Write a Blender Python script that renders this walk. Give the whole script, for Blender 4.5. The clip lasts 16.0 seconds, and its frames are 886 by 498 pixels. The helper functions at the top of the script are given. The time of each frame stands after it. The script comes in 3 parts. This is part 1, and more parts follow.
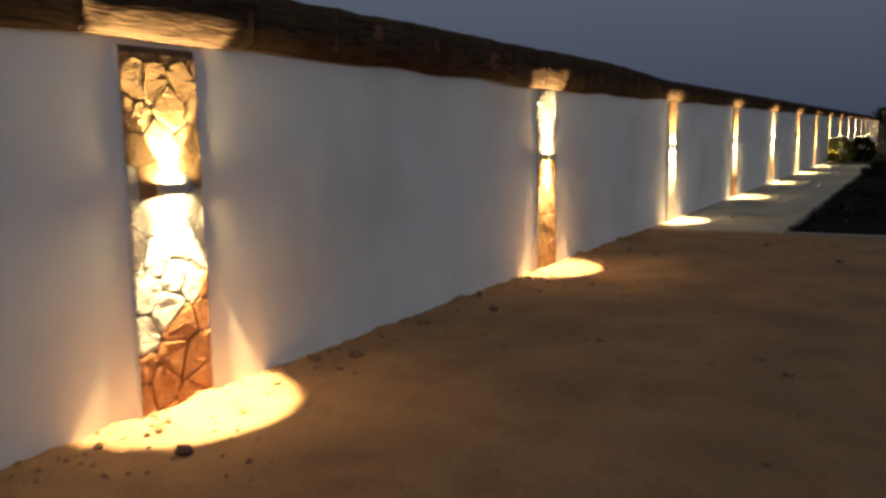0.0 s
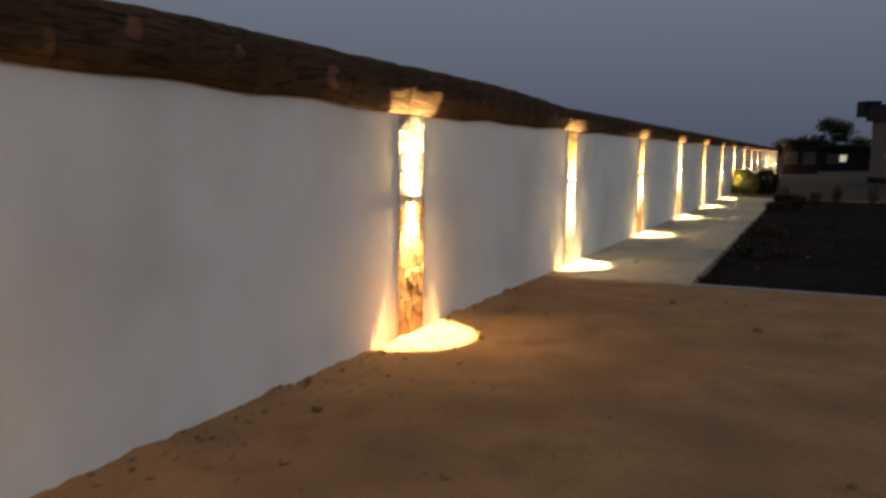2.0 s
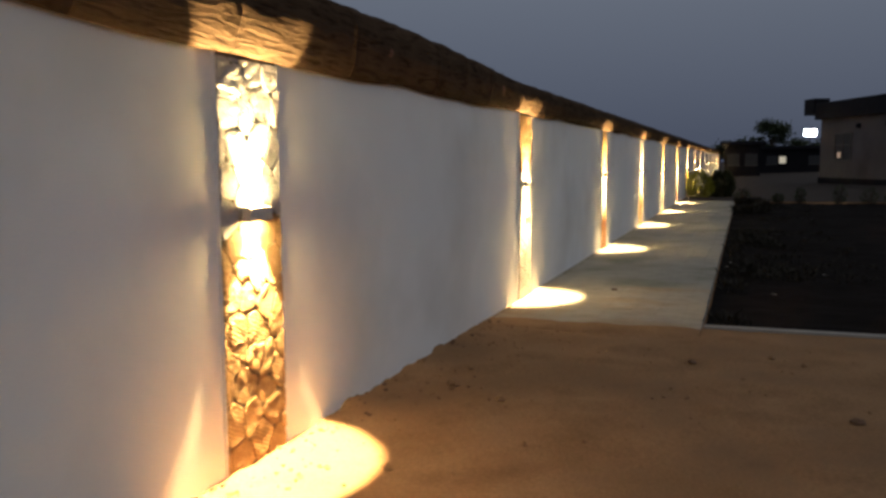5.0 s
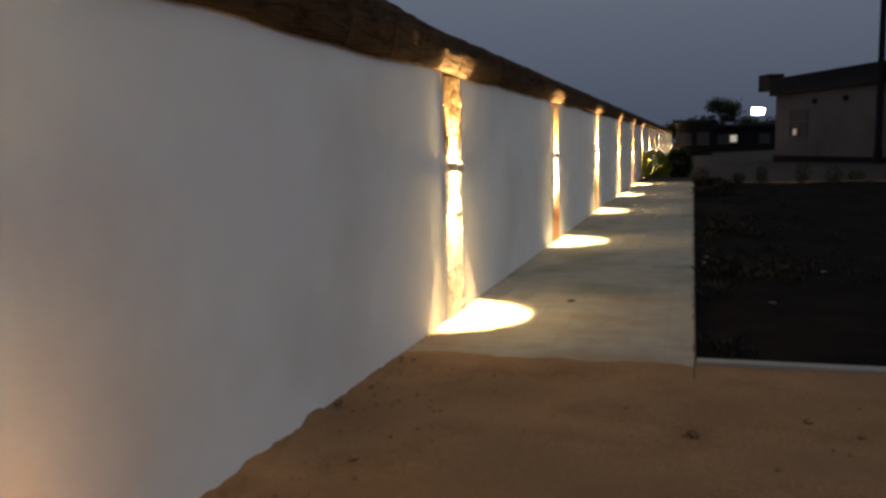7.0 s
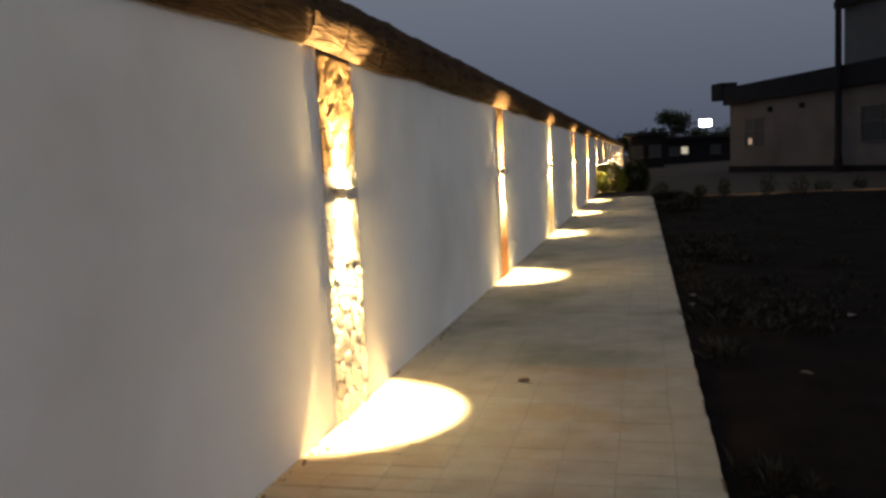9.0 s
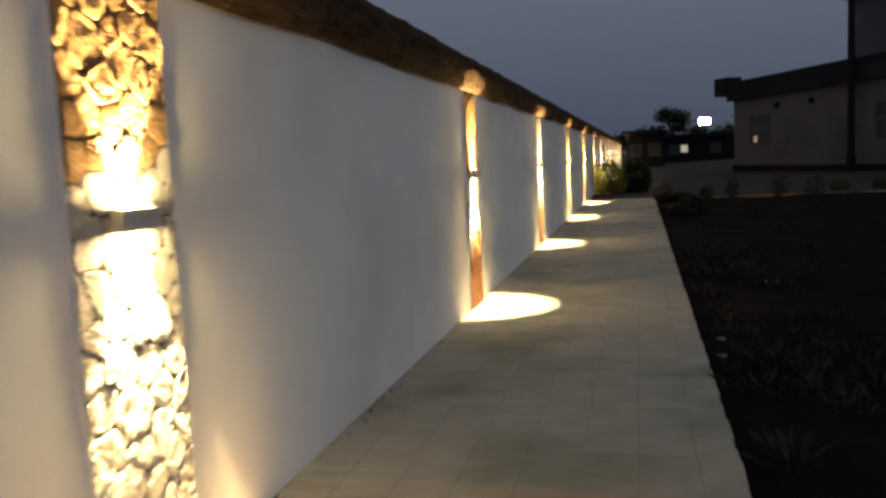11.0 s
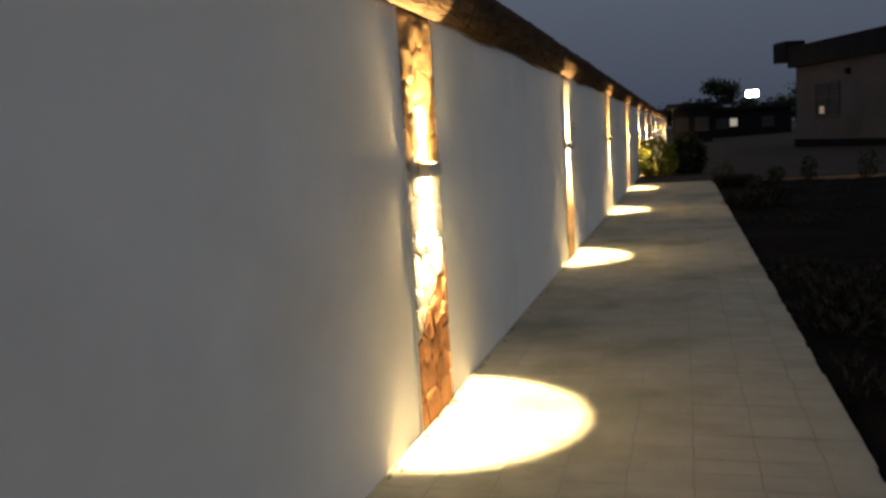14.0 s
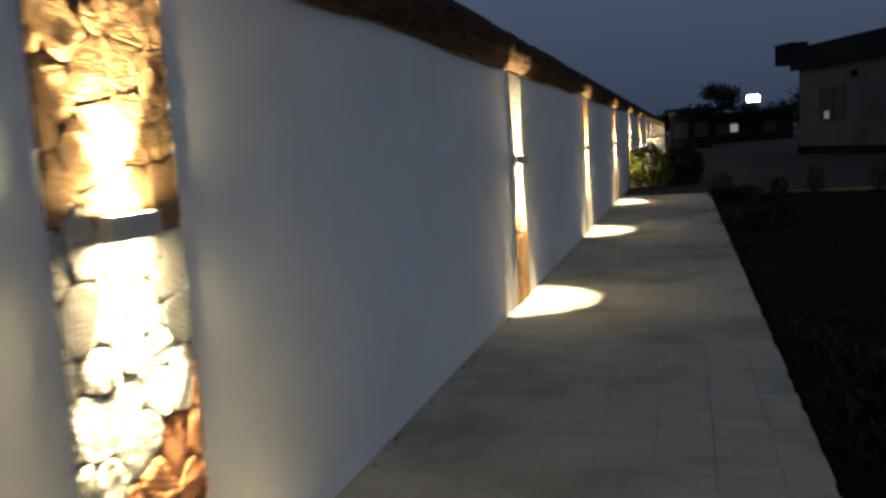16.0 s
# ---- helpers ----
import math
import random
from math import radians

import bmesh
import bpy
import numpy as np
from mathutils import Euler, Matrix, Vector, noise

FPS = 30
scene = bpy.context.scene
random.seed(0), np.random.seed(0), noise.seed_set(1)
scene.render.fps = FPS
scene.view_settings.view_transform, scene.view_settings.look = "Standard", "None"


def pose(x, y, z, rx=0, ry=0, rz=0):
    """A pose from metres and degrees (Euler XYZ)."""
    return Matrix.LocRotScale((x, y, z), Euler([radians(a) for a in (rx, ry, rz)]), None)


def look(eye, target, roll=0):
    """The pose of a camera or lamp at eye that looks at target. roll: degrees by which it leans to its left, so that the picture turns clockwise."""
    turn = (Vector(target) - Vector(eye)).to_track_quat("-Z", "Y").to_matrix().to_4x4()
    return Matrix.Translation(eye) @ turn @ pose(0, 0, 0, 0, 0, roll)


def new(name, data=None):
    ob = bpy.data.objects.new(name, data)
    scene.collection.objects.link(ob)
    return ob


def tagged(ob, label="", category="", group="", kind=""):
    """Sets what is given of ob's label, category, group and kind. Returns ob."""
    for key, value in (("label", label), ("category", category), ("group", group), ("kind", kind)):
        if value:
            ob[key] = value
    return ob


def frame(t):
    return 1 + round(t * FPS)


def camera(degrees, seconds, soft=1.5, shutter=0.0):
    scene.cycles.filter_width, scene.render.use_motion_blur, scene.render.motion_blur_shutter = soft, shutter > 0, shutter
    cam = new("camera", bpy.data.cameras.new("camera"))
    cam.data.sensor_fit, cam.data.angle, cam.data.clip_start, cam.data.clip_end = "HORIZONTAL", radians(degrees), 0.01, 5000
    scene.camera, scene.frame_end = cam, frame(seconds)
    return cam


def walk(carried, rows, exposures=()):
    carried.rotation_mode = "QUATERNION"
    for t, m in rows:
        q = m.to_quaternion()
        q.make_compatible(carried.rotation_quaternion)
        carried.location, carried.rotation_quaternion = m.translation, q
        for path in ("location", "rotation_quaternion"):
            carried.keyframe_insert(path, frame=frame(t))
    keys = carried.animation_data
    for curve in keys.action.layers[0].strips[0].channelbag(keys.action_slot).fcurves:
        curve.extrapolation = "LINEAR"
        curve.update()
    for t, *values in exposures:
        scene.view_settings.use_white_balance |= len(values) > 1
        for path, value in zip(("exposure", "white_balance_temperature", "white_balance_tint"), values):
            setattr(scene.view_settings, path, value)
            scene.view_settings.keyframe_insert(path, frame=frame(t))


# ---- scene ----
cam = camera(55.9, 16.0, 2.9, 0.65)
PATH = [
    (0, (3.85, -3.457, 1.593), (2.864, -1.738, 1.321), -1.1),
    (0.5, (3.782, -2.985, 1.643), (2.811, -1.257, 1.377), -1.2),
    (1, (3.719, -2.558, 1.687), (2.763, -0.822, 1.417), -0.6),
    (1.5, (3.604, -2.052, 1.719), (2.74, -0.267, 1.459), -0.3),
    (2, (3.506, -1.399, 1.742), (2.701, 0.417, 1.512), 0.6),
    (2.5, (3.287, -0.84, 1.696), (2.568, 1.019, 1.533), 0.5),
    (3, (3.207, -0.308, 1.654), (2.493, 1.555, 1.513), -0.2),
    (3.5, (2.972, 0.289, 1.578), (2.263, 2.155, 1.455), -0.4),
    (6, (2.191, 3.182, 1.544), (1.551, 5.06, 1.291), -0.8),
    (6.5, (2.118, 3.777, 1.499), (1.51, 5.666, 1.254), -1.5),
    (7, (2.021, 4.365, 1.495), (1.45, 6.266, 1.249), -1.3),
    (7.5, (1.946, 4.913, 1.496), (1.431, 6.83, 1.255), -1.2),
    (8, (1.9, 5.513, 1.514), (1.384, 7.433, 1.296), -0.9),
    (8.5, (1.772, 6.134, 1.496), (1.298, 8.066, 1.292), -2.1),
    (9, (1.724, 6.808, 1.458), (1.256, 8.741, 1.252), -2.7),
    (9.5, (1.629, 7.464, 1.423), (1.152, 9.397, 1.236), -1.6),
    (10, (1.664, 7.922, 1.413), (1.213, 9.862, 1.221), -2.3),
    (12.5, (1.366, 11.098, 1.509), (0.873, 13.023, 1.285), -3.1),
    (13, (1.285, 11.725, 1.486), (0.783, 13.648, 1.259), -2.5),
    (13.5, (1.301, 12.343, 1.461), (0.81, 14.268, 1.227), -2.8),
    (14, (1.297, 13.003, 1.447), (0.741, 14.907, 1.191), -3.5),
    (14.5, (1.324, 13.513, 1.468), (0.788, 15.424, 1.22), -3.1),
    (15, (1.428, 14.042, 1.486), (0.86, 15.945, 1.246), -2.0),
    (15.5, (1.448, 14.598, 1.492), (0.886, 16.502, 1.249), -2.9),
    (16, (1.479, 15.202, 1.465), (0.92, 17.107, 1.223), -3.6),
]
EXPOSURES = [
    (0, 0.5, 6150, 10), (0.5, 0.35, 6150, 10), (1, 0.15, 6150, 10), (1.5, 0.5, 6500, 10), (2, 1.08, 6700, 10), (3, 1.1, 6850, 10), (3.5, 1.15, 6800, 10), (6, 0.4, 6100, 10), (6.5, 0.2, 5950, 10), (7, 0.85, 6400, 10), (8, 1.1, 6800, 10),
    (9, 1.05, 6700, 10), (9.5, 0.8, 6500, 10), (10, 0.7, 6350, 10), (12.5, 0.9, 6650, 10), (13.5, 0.9, 6750, 10), (14, 0.56, 6450, 10), (15, 0.52, 6150, 10), (15.5, 0.4, 5900, 10), (16, 0.14, 5350, 10),
]
walk(cam, [(t, look(eye, target, roll)) for t, eye, target, roll in PATH], EXPOSURES)
SKY, BEAM, LENS = 0.62, 1020.0, 430.0

# ---------------------------------------------------------------- light
world = bpy.data.worlds.new("dusk")
scene.world = world
world.use_nodes = True
wn, wl = world.node_tree.nodes, world.node_tree.links
wn.clear()
w_out = wn.new("ShaderNodeOutputWorld")
w_bg = wn.new("ShaderNodeBackground")
w_ramp = wn.new("ShaderNodeValToRGB")
w_sep = wn.new("ShaderNodeSeparateXYZ")
w_co = wn.new("ShaderNodeTexCoord")
wl.new(w_co.outputs["Generated"], w_sep.inputs[0])
wl.new(w_sep.outputs["Z"], w_ramp.inputs[0])
# afterglow of the sunset, behind the walker and away from the wall
w_side, w_glow, w_mul = wn.new("ShaderNodeVectorMath"), wn.new("ShaderNodeMapRange"), wn.new("ShaderNodeMixRGB")
w_side.operation = "DOT_PRODUCT"
w_side.inputs[1].default_value = (0.86, -0.5, 0.1)
wl.new(w_co.outputs["Generated"], w_side.inputs[0])
wl.new(w_side.outputs["Value"], w_glow.inputs[0])
w_mul.blend_type = "MULTIPLY"
w_mul.inputs[2].default_value = (2.05, 1.94, 1.80, 1)
wl.new(w_glow.outputs[0], w_mul.inputs[0])
wl.new(w_ramp.outputs[0], w_mul.inputs[1])
wl.new(w_mul.outputs[0], w_bg.inputs[0])
wl.new(w_bg.outputs[0], w_out.inputs[0])
w_ramp.color_ramp.elements[0].position, w_ramp.color_ramp.elements[0].color = 0.0, (0.055, 0.066, 0.099, 1)
w_ramp.color_ramp.elements[1].position, w_ramp.color_ramp.elements[1].color = 0.42, (0.177, 0.202, 0.243, 1)
w_top = w_ramp.color_ramp.elements.new(1.0)
w_top.color = (0.185, 0.181, 0.174, 1)
w_bg.inputs[1].default_value = SKY

# ---------------------------------------------------------------- materials


def colour(c):
    return (*c, 1.0)


def surface(name, dark, light, scale=6.0, grain=90.0, rough=0.8, bump=0.25, depth=0.01, stain=None, stain_scale=0.7, metal=0.0, spread=0.0, coat=None):
    """Plain surface: two scales of variation in colour, fine relief. spread: brightness change from piece to piece."""
    m = bpy.data.materials.new(name)
    m.use_nodes = True
    n, l = m.node_tree.nodes, m.node_tree.links
    b = n["Principled BSDF"]
    co = n.new("ShaderNodeTexCoord")
    big, fine = n.new("ShaderNodeTexNoise"), n.new("ShaderNodeTexNoise")
    big.inputs["Scale"].default_value, big.inputs["Detail"].default_value = scale, 6
    fine.inputs["Scale"].default_value, fine.inputs["Detail"].default_value = grain, 4
    mix = n.new("ShaderNodeMath")
    mix.operation = "MULTIPLY_ADD"
    mix.inputs[1].default_value = 0.45
    half = n.new("ShaderNodeMath")
    half.operation = "MULTIPLY"
    half.inputs[1].default_value = 0.55
    ramp = n.new("ShaderNodeValToRGB")
    ramp.color_ramp.elements[0].position, ramp.color_ramp.elements[0].color = 0.32, colour(dark)
    ramp.color_ramp.elements[1].position, ramp.color_ramp.elements[1].color = 0.68, colour(light)
    for tex in (big, fine):
        l.new(co.outputs["Object"], tex.inputs["Vector"])
    l.new(big.outputs[0], half.inputs[0])
    l.new(fine.outputs[0], mix.inputs[0])
    l.new(half.outputs[0], mix.inputs[2])
    l.new(mix.outputs[0], ramp.inputs[0])
    last = ramp.outputs[0]
    if stain:
        st, sr, sm = n.new("ShaderNodeTexNoise"), n.new("ShaderNodeValToRGB"), n.new("ShaderNodeMixRGB")
        st.inputs["Scale"].default_value, st.inputs["Detail"].default_value = stain_scale, 8
        sr.color_ramp.elements[0].position, sr.color_ramp.elements[1].position = 0.48, 0.72
        l.new(co.outputs["Object"], st.inputs["Vector"])
        l.new(st.outputs[0], sr.inputs[0])
        l.new(sr.outputs[0], sm.inputs[0])
        l.new(last, sm.inputs[1])
        sm.inputs[2].default_value = colour(stain)
        last = sm.outputs[0]
    if spread:
        info, hsv, ma = n.new("ShaderNodeObjectInfo"), n.new("ShaderNodeHueSaturation"), n.new("ShaderNodeMath")
        isl, add = n.new("ShaderNodeNewGeometry"), n.new("ShaderNodeMath")
        add.operation = "ADD"
        l.new(info.outputs["Random"], add.inputs[0])
        l.new(isl.outputs["Random Per Island"], add.inputs[1])
        wrap = n.new("ShaderNodeMath")
        wrap.operation = "FRACT"
        l.new(add.outputs[0], wrap.inputs[0])
        ma.operation = "MULTIPLY_ADD"
        ma.inputs[1].default_value, ma.inputs[2].default_value = 2 * spread, 1 - spread
        l.new(wrap.outputs[0], ma.inputs[0])
        l.new(ma.outputs[0], hsv.inputs["Value"])
        l.new(last, hsv.inputs["Color"])
        last = hsv.outputs[0]
    l.new(last, b.inputs["Base Color"])
    b.inputs["Roughness"].default_value, b.inputs["Metallic"].default_value = rough, metal
    b.inputs["Specular IOR Level"].default_value = 0.5 if rough < 0.6 else 0.12
    bm_ = n.new("ShaderNodeBump")
    bm_.inputs["Strength"].default_value, bm_.inputs["Distance"].default_value = bump, depth
    l.new(mix.outputs[0], bm_.inputs["Height"])
    l.new(bm_.outputs[0], b.inputs["Normal"])
    return m


def carved(name, dark, light, crevice, relief_strength=0.8):
    """Hand-carved cement: chisel strokes and uneven hollows over coarse grain."""
    m = surface(name, dark, light, 9, 120, 0.85, 0.5, 0.012, spread=0.12)
    n, l = m.node_tree.nodes, m.node_tree.links
    b = n["Principled BSDF"]
    co = n.new("ShaderNodeTexCoord")
    wave, vor = n.new("ShaderNodeTexWave"), n.new("ShaderNodeTexNoise")
    wave.inputs["Scale"].default_value, wave.inputs["Distortion"].default_value = 15.0, 3.2
    wave.inputs["Detail"].default_value, wave.inputs["Detail Scale"].default_value = 3, 1.6
    wave.bands_direction = "Z"
    lay, way = n.new("ShaderNodeVectorRotate"), n.new("ShaderNodeMath")
    lay.rotation_type, way.operation = "X_AXIS", "MULTIPLY_ADD"
    way.inputs[1].default_value, way.inputs[2].default_value = 1.5, 0.35
    shift, info2 = n.new("ShaderNodeVectorMath"), n.new("ShaderNodeObjectInfo")
    shift.operation = "ADD"
    l.new(co.outputs["Object"], shift.inputs[0])
    l.new(info2.outputs["Random"], shift.inputs[1])
    vor.inputs["Scale"].default_value, vor.inputs["Detail"].default_value, vor.inputs["Distortion"].default_value = 17, 5, 1.3
    add, tool, mp = n.new("ShaderNodeMath"), n.new("ShaderNodeTexNoise"), n.new("ShaderNodeMapping")
    add.operation = "MULTIPLY_ADD"
    add.inputs[1].default_value = 0.30
    mp.inputs["Rotation"].default_value = (radians(52), 0, 0)
    mp.inputs["Scale"].default_value = (40, 26, 130)
    tool.inputs["Scale"].default_value, tool.inputs["Detail"].default_value, tool.inputs["Distortion"].default_value = 1.0, 4, 0.6
    l.new(info2.outputs["Random"], way.inputs[0])
    l.new(way.outputs[0], lay.inputs["Angle"])
    l.new(shift.outputs[0], lay.inputs["Vector"])
    l.new(lay.outputs[0], wave.inputs["Vector"])
    l.new(shift.outputs[0], vor.inputs["Vector"])
    l.new(shift.outputs[0], mp.inputs[0])
    l.new(mp.outputs[0], tool.inputs["Vector"])
    l.new(wave.outputs["Fac"], add.inputs[0])
    both = n.new("ShaderNodeMath")
    both.operation = "MULTIPLY_ADD"
    both.inputs[1].default_value = 2.2
    l.new(vor.outputs[0], both.inputs[0])
    l.new(tool.outputs[0], both.inputs[2])
    l.new(both.outputs[0], add.inputs[2])
    bump = n.new("ShaderNodeBump")
    bump.inputs["Strength"].default_value, bump.inputs["Distance"].default_value = relief_strength, 0.010
    l.new(add.outputs[0], bump.inputs["Height"])
    l.new(bump.outputs[0], b.inputs["Normal"])
    b.inputs["Specular IOR Level"].default_value = 0.05
    # crevice colour darkens the low part of each chisel stroke
    hollow_mix = n.new("ShaderNodeMixRGB")
    ramp = n.new("ShaderNodeValToRGB")
    ramp.color_ramp.elements[0].position, ramp.color_ramp.elements[0].color = 0.05, (1, 1, 1, 1)
    ramp.color_ramp.elements[1].position, ramp.color_ramp.elements[1].color = 0.28, (0, 0, 0, 1)
    l.new(wave.outputs["Fac"], ramp.inputs[0])
    soft = n.new("ShaderNodeMath")
    soft.operation = "MULTIPLY"
    soft.inputs[1].default_value = 0.45
    l.new(ramp.outputs[0], soft.inputs[0])
    l.new(soft.outputs[0], hollow_mix.inputs[0])
    old = b.inputs["Base Color"].links[0].from_socket
    l.new(old, hollow_mix.inputs[1])
    hollow_mix.inputs[2].default_value = colour(crevice)
    l.new(hollow_mix.outputs[0], b.inputs["Base Color"])
    return m


def glowing(name, c, strength):
    m = bpy.data.materials.new(name)
    m.use_nodes = True
    b = m.node_tree.nodes["Principled BSDF"]
    b.inputs["Base Color"].default_value = colour((0.8, 0.8, 0.78))
    b.inputs["Emission Color"].default_value, b.inputs["Emission Strength"].default_value = colour(c), strength
    return m


def leafy(name, dark, light):
    m = surface(name, dark, light, 20, 60, 0.55, 0.1, 0.003, spread=0.35)
    b = m.node_tree.nodes["Principled BSDF"]
    b.inputs["Subsurface Weight"].default_value = 0.0
    b.inputs["Specular IOR Level"].default_value = 0.25
    return m


M_PLASTER = surface("white_plaster", (0.79, 0.785, 0.77), (0.86, 0.855, 0.84), 1.6, 110, 0.85, 0.35, 0.006, stain=(0.70, 0.68, 0.645), stain_scale=0.7)
M_TAN = carved("tan_carved_cement", (0.23, 0.142, 0.068), (0.36, 0.232, 0.116), (0.12, 0.07, 0.035))
M_PALE = carved("pale_grey_carved_cement", (0.38, 0.37, 0.345), (0.53, 0.515, 0.485), (0.16, 0.14, 0.12))
M_RED = carved("red_brown_carved_cement", (0.22, 0.102, 0.046), (0.35, 0.17, 0.08), (0.09, 0.035, 0.02))
# mortar coloured dark: shade of the joints is put into it
M_MORTAR = surface("shade_dark_mortar", (0.08, 0.06, 0.042), (0.15, 0.115, 0.08), 12, 90, 0.95, 0.5, 0.008)


def grained(name, dark, light, crevice):
    """Cement worked to look like a weathered log: long grain along the wall."""
    m = surface(name, dark, light, 3, 60, 0.9, 0.3, 0.006, spread=0.04)
    n, l = m.node_tree.nodes, m.node_tree.links
    b = n["Principled BSDF"]
    co, mp = n.new("ShaderNodeTexCoord"), n.new("ShaderNodeMapping")
    mp.inputs["Scale"].default_value = (26, 3.2, 26)
    g = n.new("ShaderNodeTexNoise")
    g.inputs["Scale"].default_value, g.inputs["Detail"].default_value, g.inputs["Distortion"].default_value = 1.0, 6, 1.2
    l.new(co.outputs["Object"], mp.inputs[0])
    l.new(mp.outputs[0], g.inputs["Vector"])
    bump = n.new("ShaderNodeBump")
    bump.inputs["Strength"].default_value, bump.inputs["Distance"].default_value = 0.9, 0.03
    l.new(g.outputs[0], bump.inputs["Height"])
    l.new(bump.outputs[0], b.inputs["Normal"])
    b.inputs["Specular IOR Level"].default_value = 0.02
    mix, ramp = n.new("ShaderNodeMixRGB"), n.new("ShaderNodeValToRGB")
    ramp.color_ramp.elements[0].position, ramp.color_ramp.elements[0].color = 0.34, (0.75, 0.75, 0.75, 1)
    ramp.color_ramp.elements[1].position, ramp.color_ramp.elements[1].color = 0.50, (0, 0, 0, 1)
    l.new(g.outputs[0], ramp.inputs[0])
    l.new(ramp.outputs[0], mix.inputs[0])
    l.new(b.inputs["Base Color"].links[0].from_socket, mix.inputs[1])
    mix.inputs[2].default_value = colour(crevice)
    l.new(mix.outputs[0], b.inputs["Base Color"])
    return m


M_COPE = grained("brown_log_coping", (0.050, 0.032, 0.021), (0.090, 0.059, 0.036), (0.017, 0.010, 0.007))
M_COPE_PALE = grained("pinkish_log_coping", (0.135, 0.068, 0.048), (0.19, 0.100, 0.070), (0.09, 0.045, 0.026))
M_EARTH = surface("brown_earth", (0.182, 0.108, 0.058), (0.335, 0.203, 0.113), 2.2, 55, 0.95, 0.55, 0.02, stain=(0.17, 0.108, 0.066), stain_scale=1.1)
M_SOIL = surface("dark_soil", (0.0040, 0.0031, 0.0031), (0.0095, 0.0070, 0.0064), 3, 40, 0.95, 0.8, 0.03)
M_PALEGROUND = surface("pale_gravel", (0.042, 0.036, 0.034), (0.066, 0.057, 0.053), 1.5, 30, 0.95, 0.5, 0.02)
M_PAVER = surface("grey_concrete_paver", (0.250, 0.244, 0.223), (0.335, 0.326, 0.298), 5, 90, 0.85, 0.55, 0.006, stain=(0.135, 0.15, 0.122), stain_scale=0.9, spread=0.03)
M_PAVER_DIRTY = surface("soiled_concrete_paver", (0.235, 0.22, 0.195), (0.35, 0.328, 0.29), 5, 90, 0.85, 0.55, 0.006, stain=(0.255, 0.165, 0.09), stain_scale=0.9, spread=0.03)
M_JOINT = surface("dark_sandy_joint", (0.165, 0.158, 0.14), (0.24, 0.23, 0.205), 8, 120, 0.95, 0.4, 0.004)
M_KERB = surface("concrete_kerb", (0.22, 0.21, 0.195), (0.31, 0.295, 0.275), 4, 80, 0.9, 0.4, 0.006)
M_METAL = surface("grey_painted_metal", (0.48, 0.455, 0.42), (0.58, 0.555, 0.52), 20, 200, 0.5, 0.05, 0.001)
# stains run across the pavers from one to the next
for paving in (M_PAVER, M_PAVER_DIRTY):
    nodes, links = paving.node_tree.nodes, paving.node_tree.links
    place = nodes.new("ShaderNodeNewGeometry")
    for link in [k for k in links if k.from_node.type == "TEX_COORD"]:
        links.new(place.outputs["Position"], link.to_socket)
# dry, dusty outdoor surfaces have hardly any sheen
for dusty in (M_SOIL, M_EARTH, M_PALEGROUND):
    dusty.node_tree.nodes["Principled BSDF"].inputs["Specular IOR Level"].default_value = 0.04
M_LENS = glowing("lamp_lens", (1.0, 0.70, 0.30), LENS)
# leaf colours that also carry a shrub's lamp-lit and unlit halves
M_LEAF_LIT = leafy("lit_yellow_green_leaf", (0.17, 0.19, 0.025), (0.32, 0.32, 0.045))
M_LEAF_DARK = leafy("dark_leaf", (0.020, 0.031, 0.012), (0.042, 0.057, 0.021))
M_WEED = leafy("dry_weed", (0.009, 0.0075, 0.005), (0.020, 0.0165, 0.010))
M_DRYLEAF = surface("dry_leaf", (0.10, 0.06, 0.03), (0.17, 0.105, 0.055), 30, 120, 0.8, 0.3, 0.003)
M_CLOD = surface("dark_clod", (0.10, 0.062, 0.04), (0.17, 0.105, 0.07), 20, 90, 0.95, 0.8, 0.01)
M_BARK = surface("bark", (0.05, 0.038, 0.028), (0.10, 0.078, 0.058), 14, 60, 0.9, 0.6, 0.01)
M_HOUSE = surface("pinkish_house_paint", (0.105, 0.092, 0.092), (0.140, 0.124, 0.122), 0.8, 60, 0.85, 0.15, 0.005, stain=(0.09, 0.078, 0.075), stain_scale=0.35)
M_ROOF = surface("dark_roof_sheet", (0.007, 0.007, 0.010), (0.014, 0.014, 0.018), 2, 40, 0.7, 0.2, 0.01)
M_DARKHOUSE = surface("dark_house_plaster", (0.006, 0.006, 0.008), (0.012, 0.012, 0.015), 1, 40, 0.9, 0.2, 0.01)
M_GREYHOUSE = surface("grey_house_plaster", (0.09, 0.09, 0.095), (0.12, 0.12, 0.125), 1, 40, 0.9, 0.2, 0.01)
M_GLASS = surface("dark_window_glass", (0.012, 0.013, 0.016), (0.02, 0.021, 0.024), 2, 30, 0.55, 0.02, 0.001)
M_FRAME = surface("dark_window_frame", (0.05, 0.045, 0.042), (0.08, 0.075, 0.07), 10, 80, 0.5, 0.05, 0.001)
M_ROOMLIGHT = glowing("lit_room_lamp", (1.0, 0.56, 0.28), 0.11)
M_WINLIGHT = glowing("lit_far_window", (1.0, 0.86, 0.58), 0.19)
M_FLOOD = glowing("floodlight_face", (0.92, 0.97, 1.0), 40.0)

# ---------------------------------------------------------------- mesh helpers


def mesh_of(name, bm, material, smooth=False):
    me = bpy.data.meshes.new(name)
    bmesh.ops.recalc_face_normals(bm, faces=bm.faces)
    bm.to_mesh(me)
    bm.free()
    for mat in (material if isinstance(material, (list, tuple)) else [material]):
        me.materials.append(mat)
    if smooth:
        for p in me.polygons:
            p.use_smooth = True
    return me


